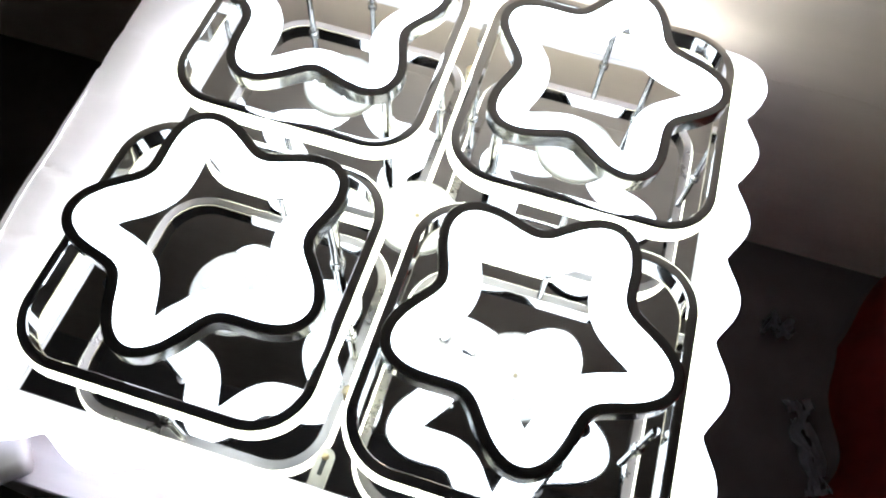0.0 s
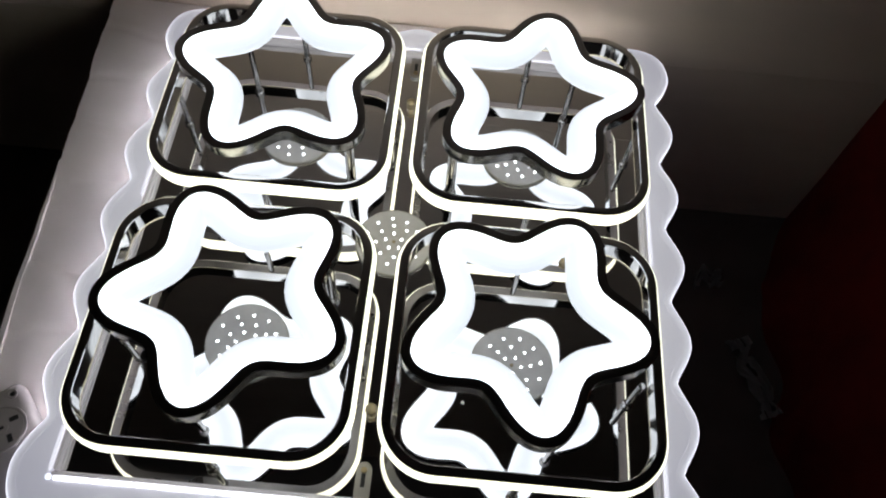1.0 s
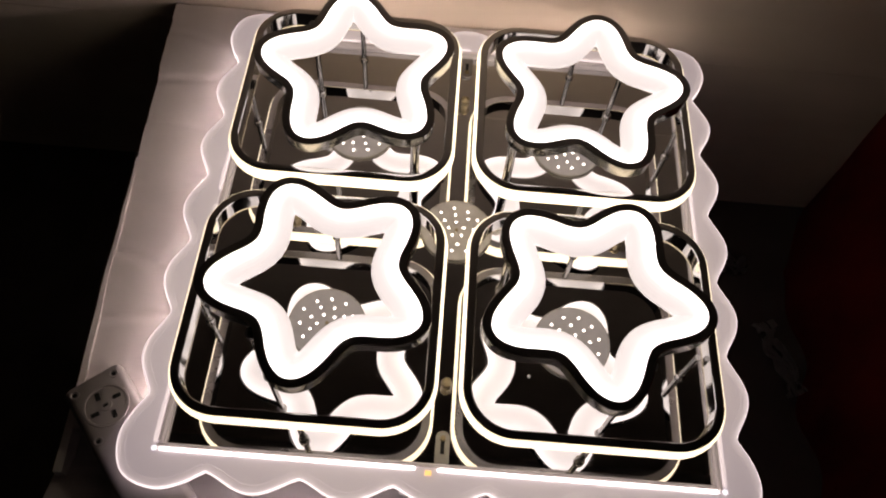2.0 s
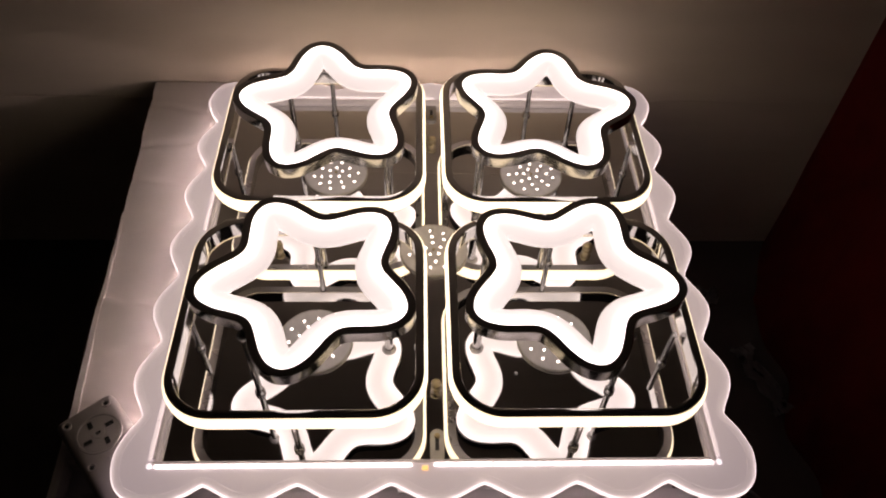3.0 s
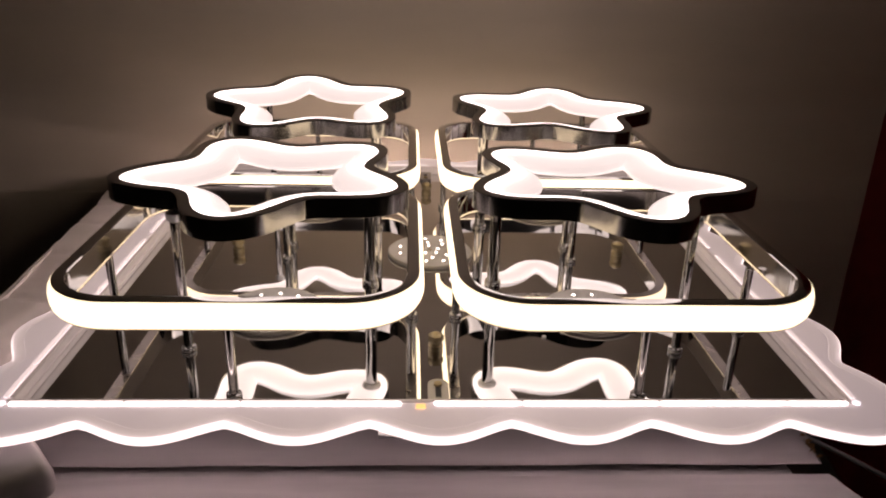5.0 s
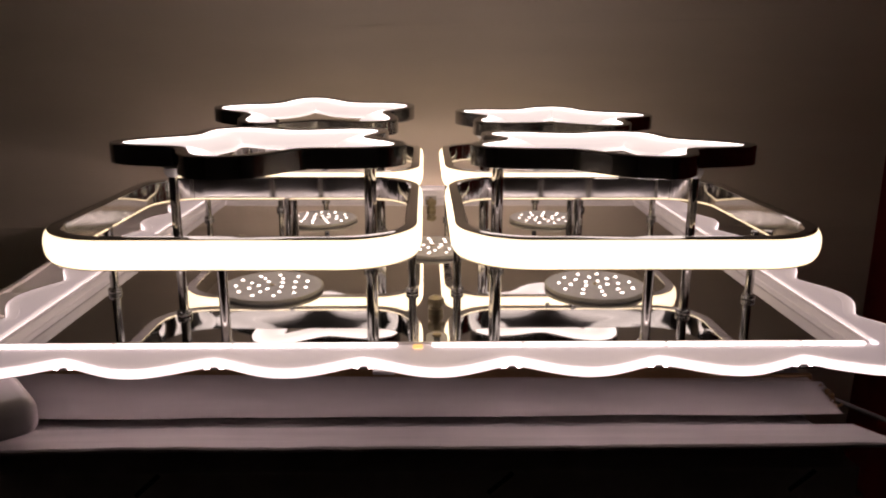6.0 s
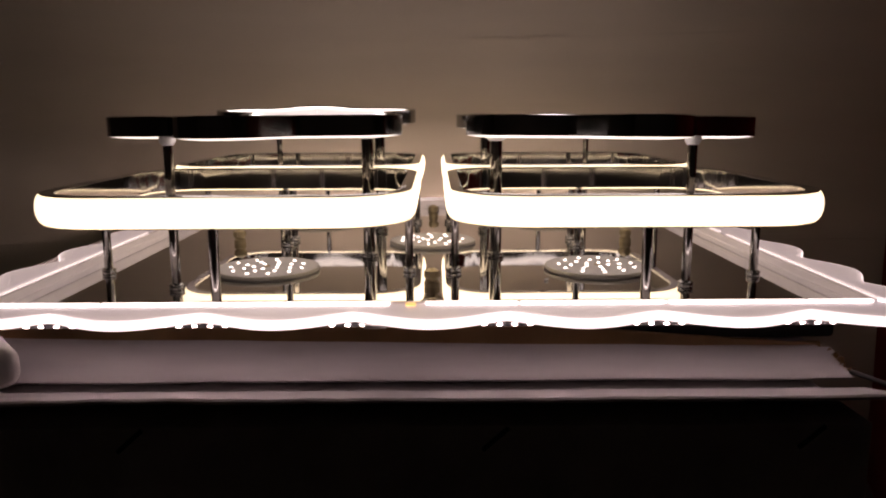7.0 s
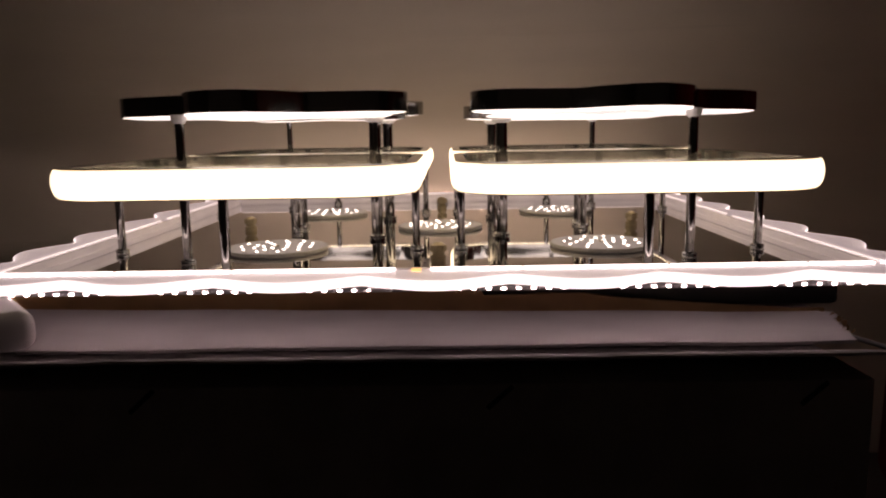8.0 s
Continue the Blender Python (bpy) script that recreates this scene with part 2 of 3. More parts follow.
def carton():
    """The carton under the lamp: dark sides, white flaps, and a rolled front edge."""
    ob = tagged(new("carton"), "white cardboard carton with dark sides, standing against the wall", "box")
    body = [(-0.322, -0.2885), (0.214, -0.2885), (0.205, 0.308), (-0.358, 0.308)]
    part("body", prism(body, -0.3595, -0.0490, 0.003), CARTON_SIDE, ob, "dark carton side in shadow")
    top = [(-0.329, -0.222), (0.222, -0.222), (0.212, 0.312), (-0.364, 0.312)]
    part("top_flap", creased(top, -0.0505, CARTON_TOP), CARTON, ob, "creased white top flap")
    # front strip that slopes down to the edge
    bm = bmesh.new()
    n = 60
    prof = [(-0.2215, -0.0480), (-0.2215, -0.0285), (-0.2240, -0.0270), (-0.2280, -0.0288), (-0.2350, -0.0352), (-0.2405, -0.0408), (-0.2413, -0.0428), (-0.2300, -0.0436), (-0.2300, -0.0480)]
    rows = []
    for i in range(n + 1):
        x = -0.240 + 0.464 * i / n
        w = 0.0009 * noise.noise(Vector((x * 14, 2, 0)))
        cut = 0.0010 * (i / n) ** 6
        rows.append([bm.verts.new((x + (0.0009 * k * k / 5 - 0.001) * (i / n) ** 8 + cut, y + 0.6 * w, z + w - 0.0172 * x * (0, 1, 1, 0.9, 0.45, 0.1, 0, 0, 0)[k])) for k, (y, z) in enumerate(prof)])
    for a, b in zip(rows, rows[1:]):
        for i in range(len(prof)):
            j = (i + 1) % len(prof)
            bm.faces.new((a[i], b[i], b[j], a[j]))
    bm.faces.new(rows[0])
    bm.faces.new(rows[-1])
    part("front_strip", bm, CARTON_ROLL, ob, "white rolled front strip")
    bm = bmesh.new()
    rows = []
    for i in range(71):
        x = -0.336 + 0.570 * i / 70
        w = 0.0011 * noise.noise(Vector((x * 11, 6, 0))) + 0.0004 * noise.noise(Vector((x * 60, 6, 0)))
        rows.append([bm.verts.new((x, y + 0.5 * w, z + w * k)) for y, z, k in ((-0.2455, -0.0470, 0.2), (-0.270, -0.0405, 0.8), (-0.2905, -0.0337, 1), (-0.2918, -0.0345, 1), (-0.2912, -0.0362, 1), (-0.2455, -0.0488, 0))])
    for p, q in zip(rows, rows[1:]):
        for k in range(6):
            bm.faces.new((p[k], q[k], q[(k + 1) % 6], p[(k + 1) % 6]))
    bm.faces.new(rows[0])
    bm.faces.new(rows[-1])
    part("front_flap", bm, CARTON_ROLL, ob, "white front flap bent upward")
    left = [(-0.3320, -0.262), (-0.3240, -0.262), (-0.3470, 0.075), (-0.3490, 0.075)]
    part("side_fold", prism(left, -0.0510, -0.0295, 0, 14, 0.0024, 5), CARTON, ob, "folded white side edge")
    for x in (-0.1457, 0.0311, 0.1850):
        part("handle_slot", box_mesh(-0.0085, 0.0085, -0.0008, 0.0008, -0.0012, 0.0012, 0.0005, 1), DARK_SLOT, ob, "dark slit in the carton side", at=pose(x, -0.2889, -0.0555, 0, -42, 0))
    # torn end of the strip
    bm = bmesh.new()
    for k in range(26):
        a, r, s = random.uniform(0, 6.28), random.uniform(0.0005, 0.0014), random.uniform(0, 1)
        c = Vector((0.2215 + 0.008 * s, -0.228 - 0.012 * s + random.uniform(-0.003, 0.003), -0.0310 - 0.008 * s + random.uniform(-0.002, 0.001)))
        vs = [bm.verts.new(c + Vector((r * math.cos(a + t) * 1.6, r * math.sin(a + t), random.uniform(-0.002, 0.002)))) for t in (0, 1.6, 3.1, 4.6)]
        f = bm.faces.new(vs)
    bmesh.ops.solidify(bm, geom=bm.faces[:], thickness=0.0006)
    part("torn_edge", bm, CARDBOARD, ob, "torn brown fibres", smooth=False)
    return ob


carton()


def cardboard_sheet():
    """The brown sheet that stands under the lamp's front edge, torn along its top towards one end."""
    bm = bmesh.new()
    n = 90
    fr, bk = [], []
    for i in range(n + 1):
        x = -0.256 + 0.481 * i / n
        top = -0.0128
        if x > 0.022:
            top = -0.0212 - 0.0100 * min(1, max(0, (x - 0.085) / 0.125)) ** 0.85 + 0.0010 * math.exp(-((x - 0.075) / 0.02) ** 2)
        top += 0.0005 * noise.noise(Vector((x * 60, 0, 0)))
        y = -0.2135 + 0.0015 * noise.noise(Vector((x * 10, 4, 0)))
        fr.append((bm.verts.new((x, y, -0.0345)), bm.verts.new((x, y, top))))
        bk.append((bm.verts.new((x, y + 0.003, -0.0345)), bm.verts.new((x, y + 0.003, top))))
    for i in range(n):
        bm.faces.new((fr[i][0], fr[i + 1][0], fr[i + 1][1], fr[i][1]))
        bm.faces.new((bk[i][0], bk[i][1], bk[i + 1][1], bk[i + 1][0]))
        bm.faces.new((fr[i][1], fr[i + 1][1], bk[i + 1][1], bk[i][1]))
        bm.faces.new((fr[i][0], bk[i][0], bk[i + 1][0], fr[i + 1][0]))
    bm.faces.new((fr[0][0], fr[0][1], bk[0][1], bk[0][0]))
    bm.faces.new((fr[n][0], bk[n][0], bk[n][1], fr[n][1]))
    return tagged(link("cardboard_sheet", bm, CARDBOARD, smooth=False), "torn brown corrugated cardboard sheet under the lamp's edge", "cardboard")


cardboard_sheet()


def curtain():
    """A red cloth that hangs beside the carton."""
    bm = bmesh.new()
    rows = []
    n = 140
    for i in range(n + 1):
        y = 0.312 - 0.78 * i / n
        x = 0.588 + 0.010 * math.sin(y * 34 + 2 * noise.noise(Vector((y * 3, 0, 0)))) + 0.012 * noise.noise(Vector((y * 5, 1, 0)))
        rows.append([bm.verts.new((x - 0.075 * max(0, (-0.12 - z) / 0.24) ** 1.3 * min(1, (0.312 - y) / 0.12) + 0.010 * noise.noise(Vector((y * 6, z * 5, 7))), y, z))
                     for z in (-0.3595, -0.30, -0.24, -0.17, -0.1, 0.05, 0.3)])
    for a, b in zip(rows, rows[1:]):
        for k in range(6):
            bm.faces.new((a[k], b[k], b[k + 1], a[k + 1]))
    bmesh.ops.solidify(bm, geom=bm.faces[:], thickness=0.002)
    return tagged(link("curtain", bm, RED_CLOTH, smooth=True), "dark red cloth curtain hanging beside the carton", "curtain")


curtain()

# ---------------------------------------------------------------- the lamp
PLATE = -0.0085
lamp = tagged(new("ceiling_lamp"), "lit chrome ceiling lamp with four glowing stars, lying on a carton", "ceiling lamp")


def spline(pts, n):
    out = []
    for i in range(1, len(pts) - 2):
        p0, p1, p2, p3 = (Vector(p) for p in pts[i - 1:i + 3])
        for k in range(n):
            t = k / n
            out.append(tuple(0.5 * (2 * p1 + (p2 - p0) * t + (2 * p0 - 5 * p1 + 4 * p2 - p3) * t * t + (3 * p1 - p0 - 3 * p2 + p3) * t ** 3)))
    return out


def scallop(cusp=0.2580, pitch=0.078, bulge=0.0152, n=16):
    """The outline of the base: five soft lobes along each side and a rounded lobe at each corner."""
    side = []
    for k in range(5):
        x0 = (k - 2.5) * pitch
        for i in range(n):
            s = i / n
            side.append((x0 + s * pitch, -cusp - bulge * math.sin(math.pi * s) ** 1.3))
    e = 2.5 * pitch
    side += spline([(e - 0.008, -cusp - 0.0022), (e, -cusp), (e + 0.017, -0.2678), (0.2330, -0.2740), (0.2560, -0.2690), (0.2690, -0.2560), (0.2740, -0.2330),
                    (0.2678, -e - 0.017), (cusp, -e), (cusp + 0.0022, -e + 0.008)], 6)
    out = []
    for q in range(4):
        ca, sa = round(math.cos(q * math.pi / 2)), round(math.sin(q * math.pi / 2))
        out += [(x * ca - y * sa, x * sa + y * ca) for x, y in side]
    return out


def base():
    part("mirror_plate", box_mesh(-0.2385, 0.2385, -0.2385, 0.2385, PLATE - 0.0015, PLATE), MIRROR, lamp, "polished mirror steel plate", smooth=False)
    # reaches further on one side to fill the gap with painted shade
    part("base_tray", box_mesh(-0.2, 0.236, -0.208, 0.2, CARTON_TOP + 0.0005, PLATE - 0.0018, 0.003), TRAY_SHADE, lamp, "mounting tray painted black as the shade under the lamp")
    outer = scallop()
    h = 0.2406
    inner = []
    for x, y in outer:
        m = max(abs(x), abs(y))
        inner.append((x / m * h, y / m * h))
    bm = bmesh.new()
    rows = []
    for p, n, q in zip(outer, inward(outer), inner):
        ax, ay = p[0] + n.x * 0.0073, p[1] + n.y * 0.0073
        rows.append([bm.verts.new(c) for c in ((ax, ay, 0.0), (q[0], q[1], 0.0), (q[0], q[1], -0.005), (ax, ay, -0.005))])
    for a, b in zip(rows, rows[1:] + rows[:1]):
        for i in range(4):
            j = (i + 1) % 4
            bm.faces.new((a[i], b[i], b[j], a[j]))
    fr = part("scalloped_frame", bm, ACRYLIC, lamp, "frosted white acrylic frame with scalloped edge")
    part("edge_band", sweep(outer, [(0.0, -0.0006), (0.0, -0.0044), (0.0006, -0.0052), (0.0007, -0.0052), (0.0007, -0.0002), (0.0005, -0.0002)]), ACRYLIC_EDGE, fr, "glowing frosted edge")
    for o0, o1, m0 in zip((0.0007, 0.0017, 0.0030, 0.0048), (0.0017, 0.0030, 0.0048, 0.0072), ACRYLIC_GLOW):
        part("rim_glow", sweep(outer, [(o0 + 0.00002, -0.005), (o0 + 0.00002, 0.0), (o1, 0.0), (o1, -0.005)]), m0, fr, "frosted rim with its glow painted in steps")
    for q in range(4):
        part("inner_lip", box_mesh(-0.2402, 0.2402 - 0.0050, -0.2402, -0.2370, PLATE - 0.0016, 0.0006, 0.0006, 1), ACRYLIC_LIP_SHADED, fr, at=pose(0, 0, 0, 0, 0, 90 * q))
        part("lip_ridge", box_mesh(-0.2369, 0.2369 - 0.0026, -0.2369, -0.2352, PLATE + 0.0002, PLATE + 0.0042, 0.0005, 1), ACRYLIC_LIP_SHADED, fr, at=pose(0, 0, 0, 0, 0, 90 * q))
    return fr


frame_part = base()


def led_strips():
    spans = [(-0.2370, -0.176), (-0.1745, -0.112), (-0.1105, -0.022), (-0.003, 0.046), (0.0475, 0.125), (0.1265, 0.200), (0.2015, 0.2360)]
    for q in range(4):
        for a, b in spans:
            part("led_bar", box_mesh(a, b, -0.2433, -0.2404, 0.0003, 0.0013, 0.0003, 1), LED_BAR if q == 0 else LED_SOFT, frame_part, at=pose(0, 0, 0, 0, 0, 90 * q))
        part("corner_led", lathe([(0, 0.0003), (0.0022, 0.0003), (0.0022, 0.001), (0.0012, 0.0018), (0, 0.002)], 12), LED_COOL, frame_part, "cool white corner led", at=pose(*((-0.2415, -0.2415), (0.2415, -0.2415), (0.2415, 0.2415), (-0.2415, 0.2415))[q], 0))
    part("led_joint", box_mesh(-0.0135, -0.0080, -0.2470, -0.2430, 0.0003, 0.0014, 0.0004, 1), LED_AMBER, frame_part, "amber glowing strip joint")
    part("strip_connector", box_mesh(-0.0340, -0.0225, -0.2640, -0.2590, -0.0074, -0.0053, 0.0006, 2), CLEAR_PLASTIC, frame_part, "milky plastic strip connector")
    # tape of small leds under the front edge; unseen sides added as fill light
    for q in range(4):
        tape = part("led_tape", box_mesh(-0.2525, 0.2450, -0.2493, -0.2455, -0.0103, -0.0052), TAPE_BODY, frame_part, "led tape under the edge", smooth=False, at=pose(0, 0, 0, 0, 0, 90 * q))
    for q in range(4):
        first = None
        for k in range(58):
            x = -0.2275 + 0.455 * k / 57
            if -0.02 < x < 0.0:
                continue
            m = pose(0, 0, 0, 0, 0, 90 * q) @ pose(x, -0.2495, -0.0093)
            if first is None:
                first = part("tape_and_fill_led", box_mesh(-0.0011, 0.0011, -0.0003, 0.0003, -0.0004, 0.0004, 0.0001, 1), (LED_TAPE, LED_TAPE_DIM, LED_FILL_BACK, LED_FILL_LEFT)[q], frame_part, at=m)
            else:
                chip = new("tape_and_fill_led", first.data)
                chip.parent, chip.matrix_basis = frame_part, m
    return tape


led_strips()

RING = 0.1192
RING_Z = (0.0387, 0.0562)


def square_ring(x, y):
    z0, z1 = RING_Z
    loop = rounded_square(0.1106, 0.046)
    metal = sweep(loop, [(0.0028, z1 - 0.002), (0.0028, z1 - 0.0004), (0.0034, z1), (0.0098, z1), (0.0104, z1 - 0.0006), (0.0104, z0 + 0.001), (0.0096, z0 + 0.001), (0.0096, z1 - 0.002)])
    ring = part("square_ring", metal, CHROME, lamp, "chrome rounded square ring with glowing outer band", at=pose(x, y, 0))
    h = z1 - z0
    prof = [(0.0095, z0 + 0.0008), (0.0045, z0)]
    for i in range(9):
        a = -math.pi / 2 + math.pi * i / 8
        prof.append((0.0035 - 0.0035 * math.cos(a), z0 + h / 2 + (h / 2 - 0.0004) * math.sin(a)))
    prof += [(0.0027, z1 - 0.0021), (0.0095, z1 - 0.0021)]
    part("ring_diffuser", sweep(loop, prof), RING_LIGHT, ring, "warm white glowing band")
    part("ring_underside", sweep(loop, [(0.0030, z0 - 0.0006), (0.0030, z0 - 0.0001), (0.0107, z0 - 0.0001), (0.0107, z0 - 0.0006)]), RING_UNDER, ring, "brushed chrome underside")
    return ring


for sx in (-1, 1):
    for sy in (-1, 1):
        square_ring(sx * RING, sy * RING)


def star(x, y, z, turn, lean, tip):
    """lean, tip: how far it slopes along x and along y."""
    z0, z1 = -0.0063, 0.0062
    loop = star_loop(0.1008, 0.0706, turn)
    m = Matrix.Translation((x, y, z)) @ pose(0, 0, 0, math.degrees(tip), -math.degrees(lean), 0)
    metal = sweep(loop, [(0.0, z0), (0.0, z1 - 0.0006), (0.0006, z1), (0.0070, z1), (0.0076, z1 - 0.0006), (0.0076, z1 - 0.003), (0.0012, z1 - 0.003), (0.0012, z0)])
    ob = part("star_ring", metal, DARK_CHROME, lamp, "dark chrome star-shaped ring", at=m)
    # the diffuser rolls off inward from its led strip; its glow fade is painted band by band
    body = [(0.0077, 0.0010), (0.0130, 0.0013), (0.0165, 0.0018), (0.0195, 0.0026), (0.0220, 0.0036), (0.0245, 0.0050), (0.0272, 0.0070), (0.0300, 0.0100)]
    for (o0, d0), (o1, d1), m0 in zip(body, body[1:], STAR_GLOW_STEPS):
        part("diffuser_glow_step", sweep(loop, [(o0 + 0.00002, z1 - d0), (o1, z1 - d1), (o1, z0 + 0.0005), (o0 + 0.00002, z0 + 0.0005)]), m0, ob, "white glowing diffuser")
    # the underside's glow gradient is painted as neighbouring emission steps
    under = [(0.0013 + 0.0284 * i / 7, z0 - 0.0002 - 0.0014 * math.sin(math.pi * i / 7)) for i in range(8)]
    for (o0, d0), (o1, d1), m0 in zip(under, under[1:], STAR_UNDER_STEPS):
        part("star_underside", sweep(loop, [(o0 + 0.00001, d0), (o1, d1), (o1, z0 + 0.0004), (o0 + 0.00001, z0 + 0.0004)]), m0, ob, "white glowing underside")
    for k in (0, 2, 3):
        a = radians(turn + 36 + 72 * k + 9)
        part("clip", box_mesh(-0.0024, 0.0024, -0.0007, 0.0007, z0 - 0.0014, z0 + 0.0008, 0.0003, 1), DARK_SLOT, ob, "small black clip",
             at=pose(0.061 * math.cos(a), 0.061 * math.sin(a), 0, 0, 0, math.degrees(a)))
    return ob


STARS = [(-0.1113, -0.1144, 0.0923, 46.1, 0.005, -0.005),
         (0.1141, -0.1122, 0.0909, 63.4, -0.009, -0.020),
         (-0.1094, 0.1074, 0.0956, 27.3, -0.007, 0.061),
         (0.1158, 0.1104, 0.0907, 8.4, -0.004, 0.019)]
for s in STARS:
    star(*s)


def rod(x, y, top, r=0.0028):
    ob = part("rod", lathe([(0, PLATE), (r, PLATE), (r, top), (0, top)], 18), ROD_CHROME, lamp, "chrome support rod", at=pose(x, y, 0))
    c = 1.65 if r < 0.004 else 1.4
    part("collar", lathe([(0, PLATE + 0.0003), (r * c, PLATE + 0.0003), (r * c, PLATE + 0.0012), (r * c * 0.92, PLATE + 0.0017), (r * c, PLATE + 0.0022), (r * c, PLATE + 0.0034), (r * 1.1, PLATE + 0.0042), (0, PLATE + 0.0042)], 20), ROD_CHROME, ob)
    if top > 0.07:
        part("clamp", lathe([(0, top - 0.0055), (r * 1.2, top - 0.0055), (r * 1.7, top - 0.003), (r * 1.7, top), (0, top)], 20), CLEAR_PLASTIC, ob, "milky plastic clamp")
    return ob


for sx in (-1, 1):
    for sy in (-1, 1):
        for dx, dy in ((0.1035, 0), (-0.1035, 0), (0, 0.1035), (0, -0.1035)):
            if (sx, sy) == (1, -1) and dx > 0:
                dx, dy = 0.0958, -0.0185
            rod(sx * RING + dx, sy * RING + dy, RING_Z[0] + 0.001)
for (sx, sy), s in zip(((-1, -1), (1, -1), (-1, 1), (1, 1)), STARS):
    for px, py, r in ((0.1600, 0.1675, 0.0029), (0.0480, 0.0625, 0.0046)):
        x, y = sx * px, sy * py
        rod(x, y, s[2] - 0.0058 + (x - s[0]) * s[4] + (y - s[1]) * s[5], r)


def led_disc(x, y, first):
    r = 0.0355
    z = PLATE + 0.0002
    ob = part("led_disc", lathe([(0, z), (r - 0.0015, z), (r, z + 0.0008), (r, z + 0.0022), (r - 0.0008, z + 0.0030), (0, z + 0.0030)], 56), DISC_FACE, lamp, "round grey module dotted with white leds", at=pose(x, y, 0))
    part("rim", lathe([(r + 0.0002, z + 0.0004), (r + 0.0006, z + 0.0010), (r + 0.0006, z + 0.0021), (r + 0.0001, z + 0.0029), (r - 0.0004, z + 0.0029), (r - 0.0004, z + 0.0004), (r + 0.0002, z + 0.0004)], 56), DISC_RIM, ob, "thin brass-coloured rim")
    part("stem", lathe([(0, PLATE), (0.005, PLATE), (0.005, z), (0, z)], 16), CHROME, ob)
    part("centre_screw", lathe([(0, z + 0.003), (0.0018, z + 0.003), (0.0016, z + 0.0038), (0, z + 0.004)], 12), BRASS, ob)
    mesh = None
    for rr, n, off in ((0.0085, 5, 0.4), (0.0170, 8, 0.1), (0.0255, 11, 0.0)):
        for i in range(n):
            a = 2 * math.pi * i / n + off + first
            q = rr + random.uniform(-0.001, 0.001)
            m = pose(q * math.cos(a), q * math.sin(a), z + 0.0030)
            if mesh is None:
                chip = part("led", lathe([(0, 0), (0.00112, 0), (0.00112, 0.0003), (0.0008, 0.0005), (0, 0.0006)], 10), LED_CHIP, ob, at=m)
                mesh = chip.data
            else:
                chip = new("led", mesh)
                chip.parent, chip.matrix_basis = ob, m
    return ob


for i, (x, y) in enumerate(((0, 0), (-0.1150, -0.1130), (0.1150, -0.1122), (-0.1105, 0.1150), (0.1140, 0.1140))):
    led_disc(x, y, i * 0.37)


def cap_nut(x, y):
    z = PLATE
    prof = [(0, z), (0.0050, z), (0.0050, z + 0.0035), (0.0040, z + 0.0040), (0.0040, z + 0.0054), (0.0047, z + 0.0060), (0.0052, z + 0.0082), (0.0046, z + 0.0106), (0.0026, z + 0.0120), (0, z + 0.0124)]
    ob = part("cap_nut", lathe(prof, 24), BRASS, lamp, "small brass cap nut", at=pose(x, y, 0))
    for k in range(7):
        a = 2 * math.pi * k / 7
        part("facet", box_mesh(-0.0006, 0.0006, -0.0004, 0.0004, z + 0.0062, z + 0.0104, 0.0002, 1), BRASS, ob, at=pose(0.0049 * math.cos(a), 0.0049 * math.sin(a), 0, 0, 0, math.degrees(a)))
    return ob


for x, y in ((0, -0.1645), (0, 0.166), (-0.1630, 0.0015), (0.1630, 0.0)):
    cap_nut(x, y)


def bracket(x, y, turn):
    """A keyhole bracket that stands at the edge of the plate."""
    bm = bmesh.new()
    pts = []
    for i in range(13):
        a = math.pi * i / 12
        pts.append((0.0062 * math.cos(a), 0.010 + 0.0062 * math.sin(a)))
    pts += [(-0.0062, -0.012), (0.0062, -0.012)]
    lo = [bm.verts.new((px, py, PLATE + 0.0004)) for px, py in pts]
    hi = [bm.verts.new((px, py, PLATE + 0.0030)) for px, py in pts]
    bm.faces.new(lo[::-1])
    bm.faces.new(hi)
    for i in range(len(pts)):
        bm.faces.new((lo[i], lo[(i + 1) % len(pts)], hi[(i + 1) % len(pts)], hi[i]))
    ob = part("bracket", bm, STEEL, lamp, "small steel keyhole bracket", at=pose(x, y, 0, 0, 0, turn))
    part("slot", box_mesh(-0.0017, 0.0017, -0.004, 0.012, PLATE + 0.0030, PLATE + 0.0032, 0.0001, 1), DARK_SLOT, ob)
    part("screw", lathe([(0, PLATE + 0.0032), (0.0027, PLATE + 0.0032), (0.0024, PLATE + 0.0044), (0, PLATE + 0.0048)], 16), BRASS, ob, at=pose(0, 0.0095, 0))
    return ob


bracket(0, -0.2225, 0)
bracket(0, 0.2225, 180)


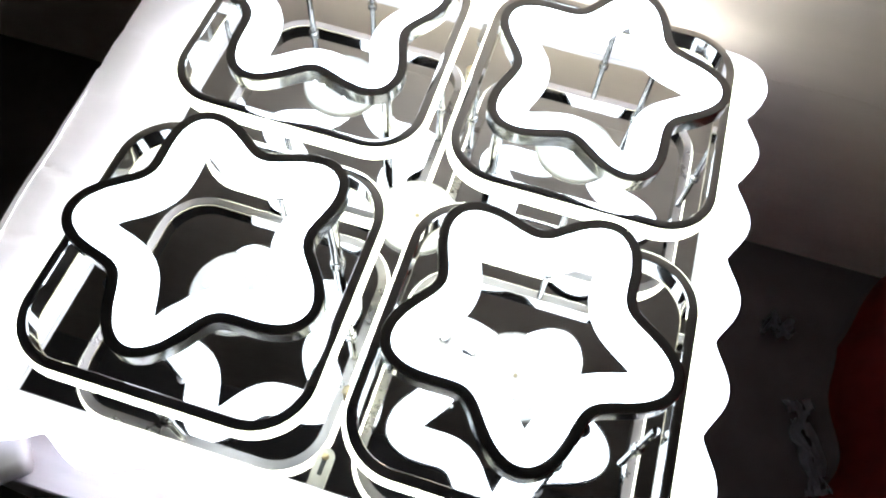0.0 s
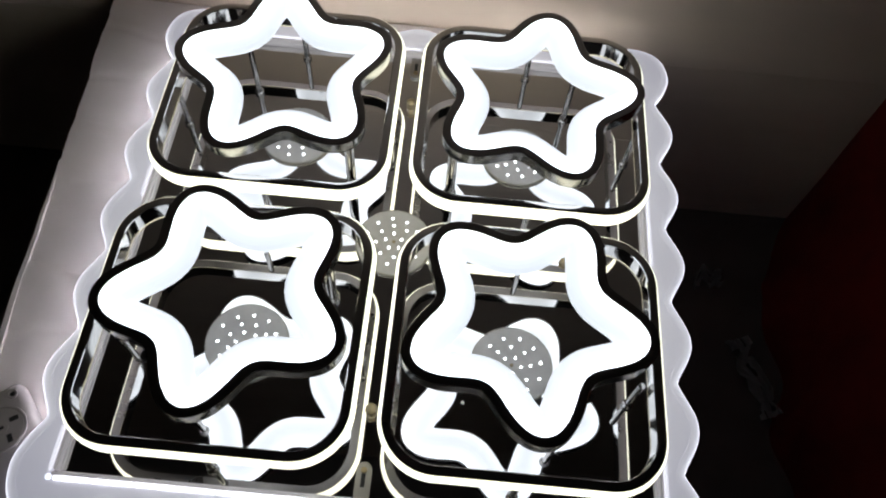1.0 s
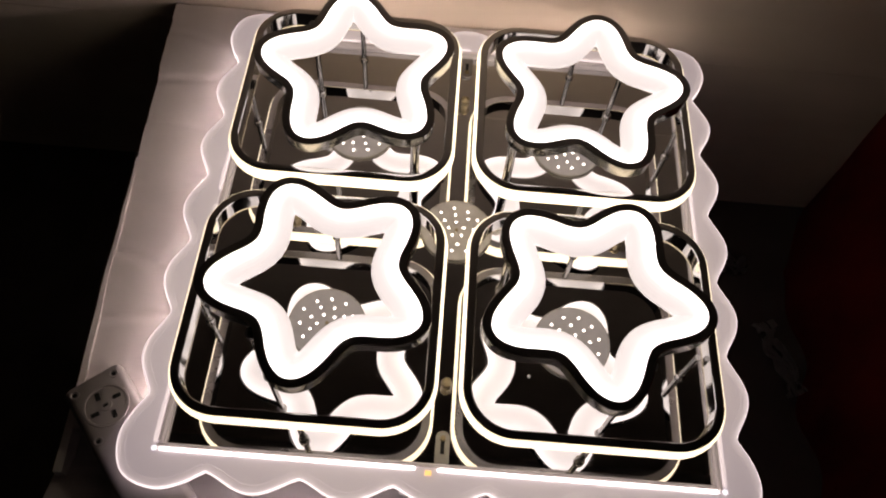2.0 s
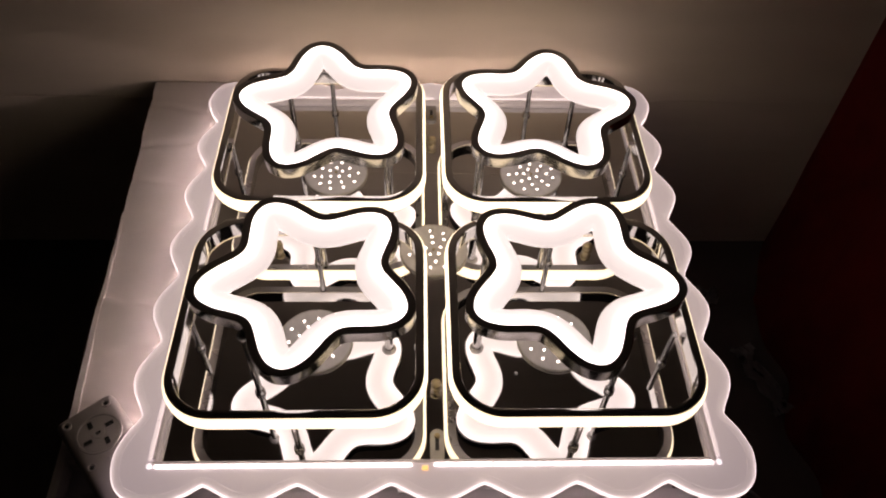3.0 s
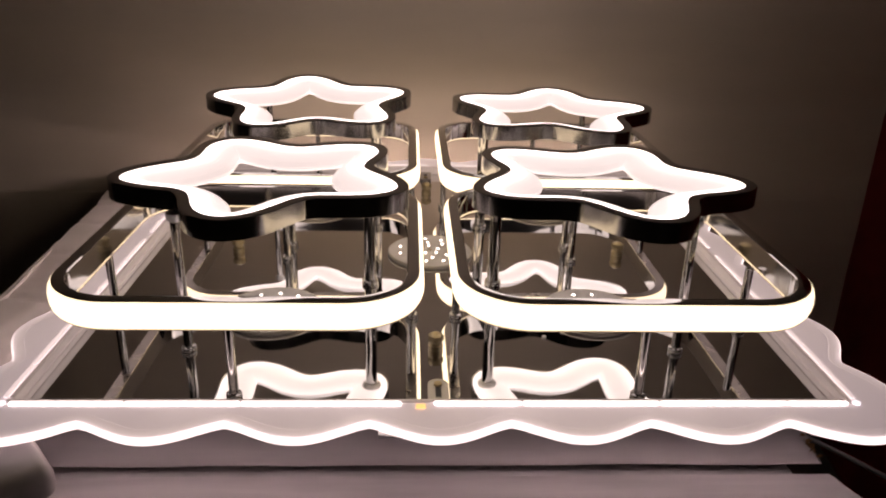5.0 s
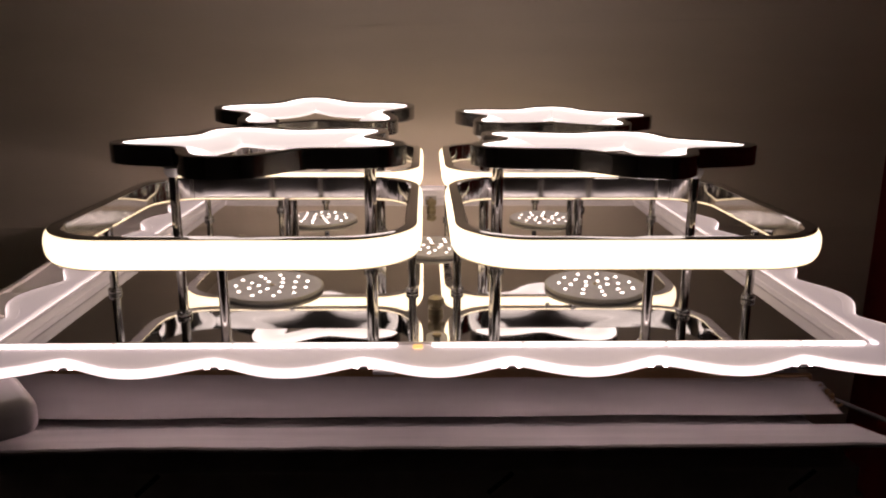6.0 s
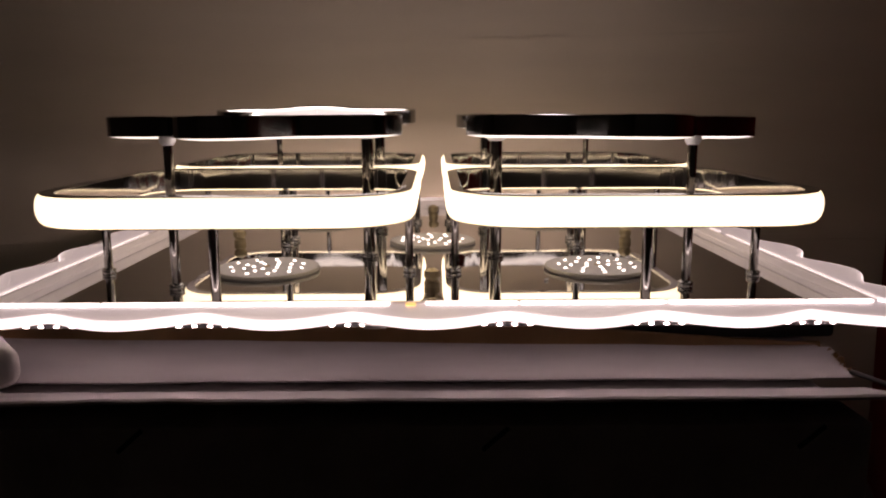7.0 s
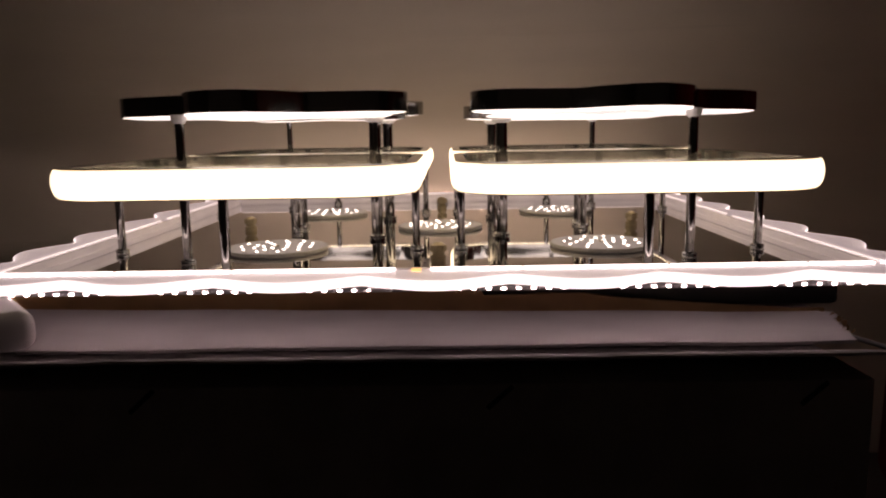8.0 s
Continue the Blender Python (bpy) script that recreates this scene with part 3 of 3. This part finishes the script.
# ---------------------------------------------------------------- loose things
def power_strip():
    ob = tagged(new("power_strip"), "white plastic power strip lying under the lamp's corner", "power strip")
    m = pose(-0.2953, -0.2058, 0, 0, 0, 40)
    ob.matrix_basis = m
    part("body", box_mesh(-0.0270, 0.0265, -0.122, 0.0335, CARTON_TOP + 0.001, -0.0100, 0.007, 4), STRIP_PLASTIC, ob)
    z = -0.0100
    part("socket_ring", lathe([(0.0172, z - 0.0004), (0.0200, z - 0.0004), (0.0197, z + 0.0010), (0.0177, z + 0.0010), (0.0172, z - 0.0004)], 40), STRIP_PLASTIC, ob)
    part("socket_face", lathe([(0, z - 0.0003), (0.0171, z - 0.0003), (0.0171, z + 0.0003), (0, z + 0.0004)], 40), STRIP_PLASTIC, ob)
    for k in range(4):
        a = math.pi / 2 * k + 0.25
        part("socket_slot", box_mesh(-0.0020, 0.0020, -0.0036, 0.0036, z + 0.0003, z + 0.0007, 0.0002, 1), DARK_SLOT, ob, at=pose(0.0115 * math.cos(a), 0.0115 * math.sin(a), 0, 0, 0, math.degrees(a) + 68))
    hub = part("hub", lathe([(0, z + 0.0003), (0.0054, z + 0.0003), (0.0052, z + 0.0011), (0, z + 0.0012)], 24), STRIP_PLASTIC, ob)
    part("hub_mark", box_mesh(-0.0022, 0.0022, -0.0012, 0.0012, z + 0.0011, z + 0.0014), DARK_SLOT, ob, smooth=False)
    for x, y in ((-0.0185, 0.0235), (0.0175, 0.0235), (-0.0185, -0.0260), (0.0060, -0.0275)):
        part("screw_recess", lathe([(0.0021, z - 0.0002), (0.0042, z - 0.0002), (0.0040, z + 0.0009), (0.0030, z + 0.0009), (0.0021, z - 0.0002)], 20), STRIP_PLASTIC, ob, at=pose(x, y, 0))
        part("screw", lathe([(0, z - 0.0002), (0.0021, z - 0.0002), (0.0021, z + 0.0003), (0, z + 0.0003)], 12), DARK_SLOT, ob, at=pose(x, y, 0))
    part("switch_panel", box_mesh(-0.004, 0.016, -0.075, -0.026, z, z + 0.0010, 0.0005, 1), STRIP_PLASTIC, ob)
    return ob


power_strip()


def cable():
    pts = []
    for i in range(60):
        t = i / 59
        pts.append((0.215 + 0.50 * t - 0.23 * t * t, -0.190 - 0.32 * t, max(-0.358, -0.044 - 0.10 * t - 0.6 * t ** 3)))
    return tagged(link("cable", tube(pts, 0.0015), WHITE_CABLE, smooth=True), "thin white cable trailing from under the lamp", "cable")


cable()


def crumpled_film(name, x, y, size, long, seed, label):
    """A crumpled piece of thin packing film on the floor."""
    bm = bmesh.new()
    n = 16
    grid = []
    for i in range(n + 1):
        row = []
        for j in range(n + 1):
            u, v = i / n - 0.5, j / n - 0.5
            p = Vector((u * 4, v * 4, seed))
            w = 0.55 + 0.45 * noise.noise(Vector((v * 5, seed, 0)))
            row.append(bm.verts.new((size * u * w + 0.35 * size * noise.noise(Vector((v * 3.5, 1, seed))), long * v, size * (0.28 + 0.30 * noise.noise(p) + 0.18 * noise.noise(p * 2.7)))))
        grid.append(row)
    for i in range(n):
        for j in range(n):
            if noise.noise(Vector((i * 0.35, j * 0.35, seed + 9))) > -0.32:
                bm.faces.new((grid[i][j], grid[i + 1][j], grid[i + 1][j + 1], grid[i][j + 1]))
    bmesh.ops.delete(bm, geom=[v for v in bm.verts if not v.link_faces], context="VERTS")
    low = min(v.co.z for v in bm.verts)
    for v in bm.verts:
        v.co.z -= low - 0.0004
    bmesh.ops.solidify(bm, geom=bm.faces[:], thickness=0.0004)
    return tagged(link(name, bm, FILM, smooth=False, at=pose(x, y, -0.3598, 0, 0, seed * 20)), label, "packing film")


crumpled_film("crumpled_film", 0.487, 0.042, 0.050, 0.115, 1.0, "crumpled pale packing film lying on the dark floor")
crumpled_film("film_scrap", 0.437, 0.190, 0.048, 0.040, 4.3, "small pale scrap of film on the dark floor")


def crumb(x, y):
    bm = bmesh.new()
    bmesh.ops.create_icosphere(bm, subdivisions=2, radius=0.0022)
    for v in bm.verts:
        v.co *= 0.75 + 0.5 * noise.noise(v.co * 900)
        v.co.z *= 0.5
    low = min(v.co.z for v in bm.verts)
    for v in bm.verts:
        v.co.z -= low
    return tagged(link("foam_crumb", bm, FOAM, smooth=False, at=pose(x, y, PLATE)), "tiny white foam crumb on the mirror plate", "foam crumb")


crumb(0.075, -0.149)
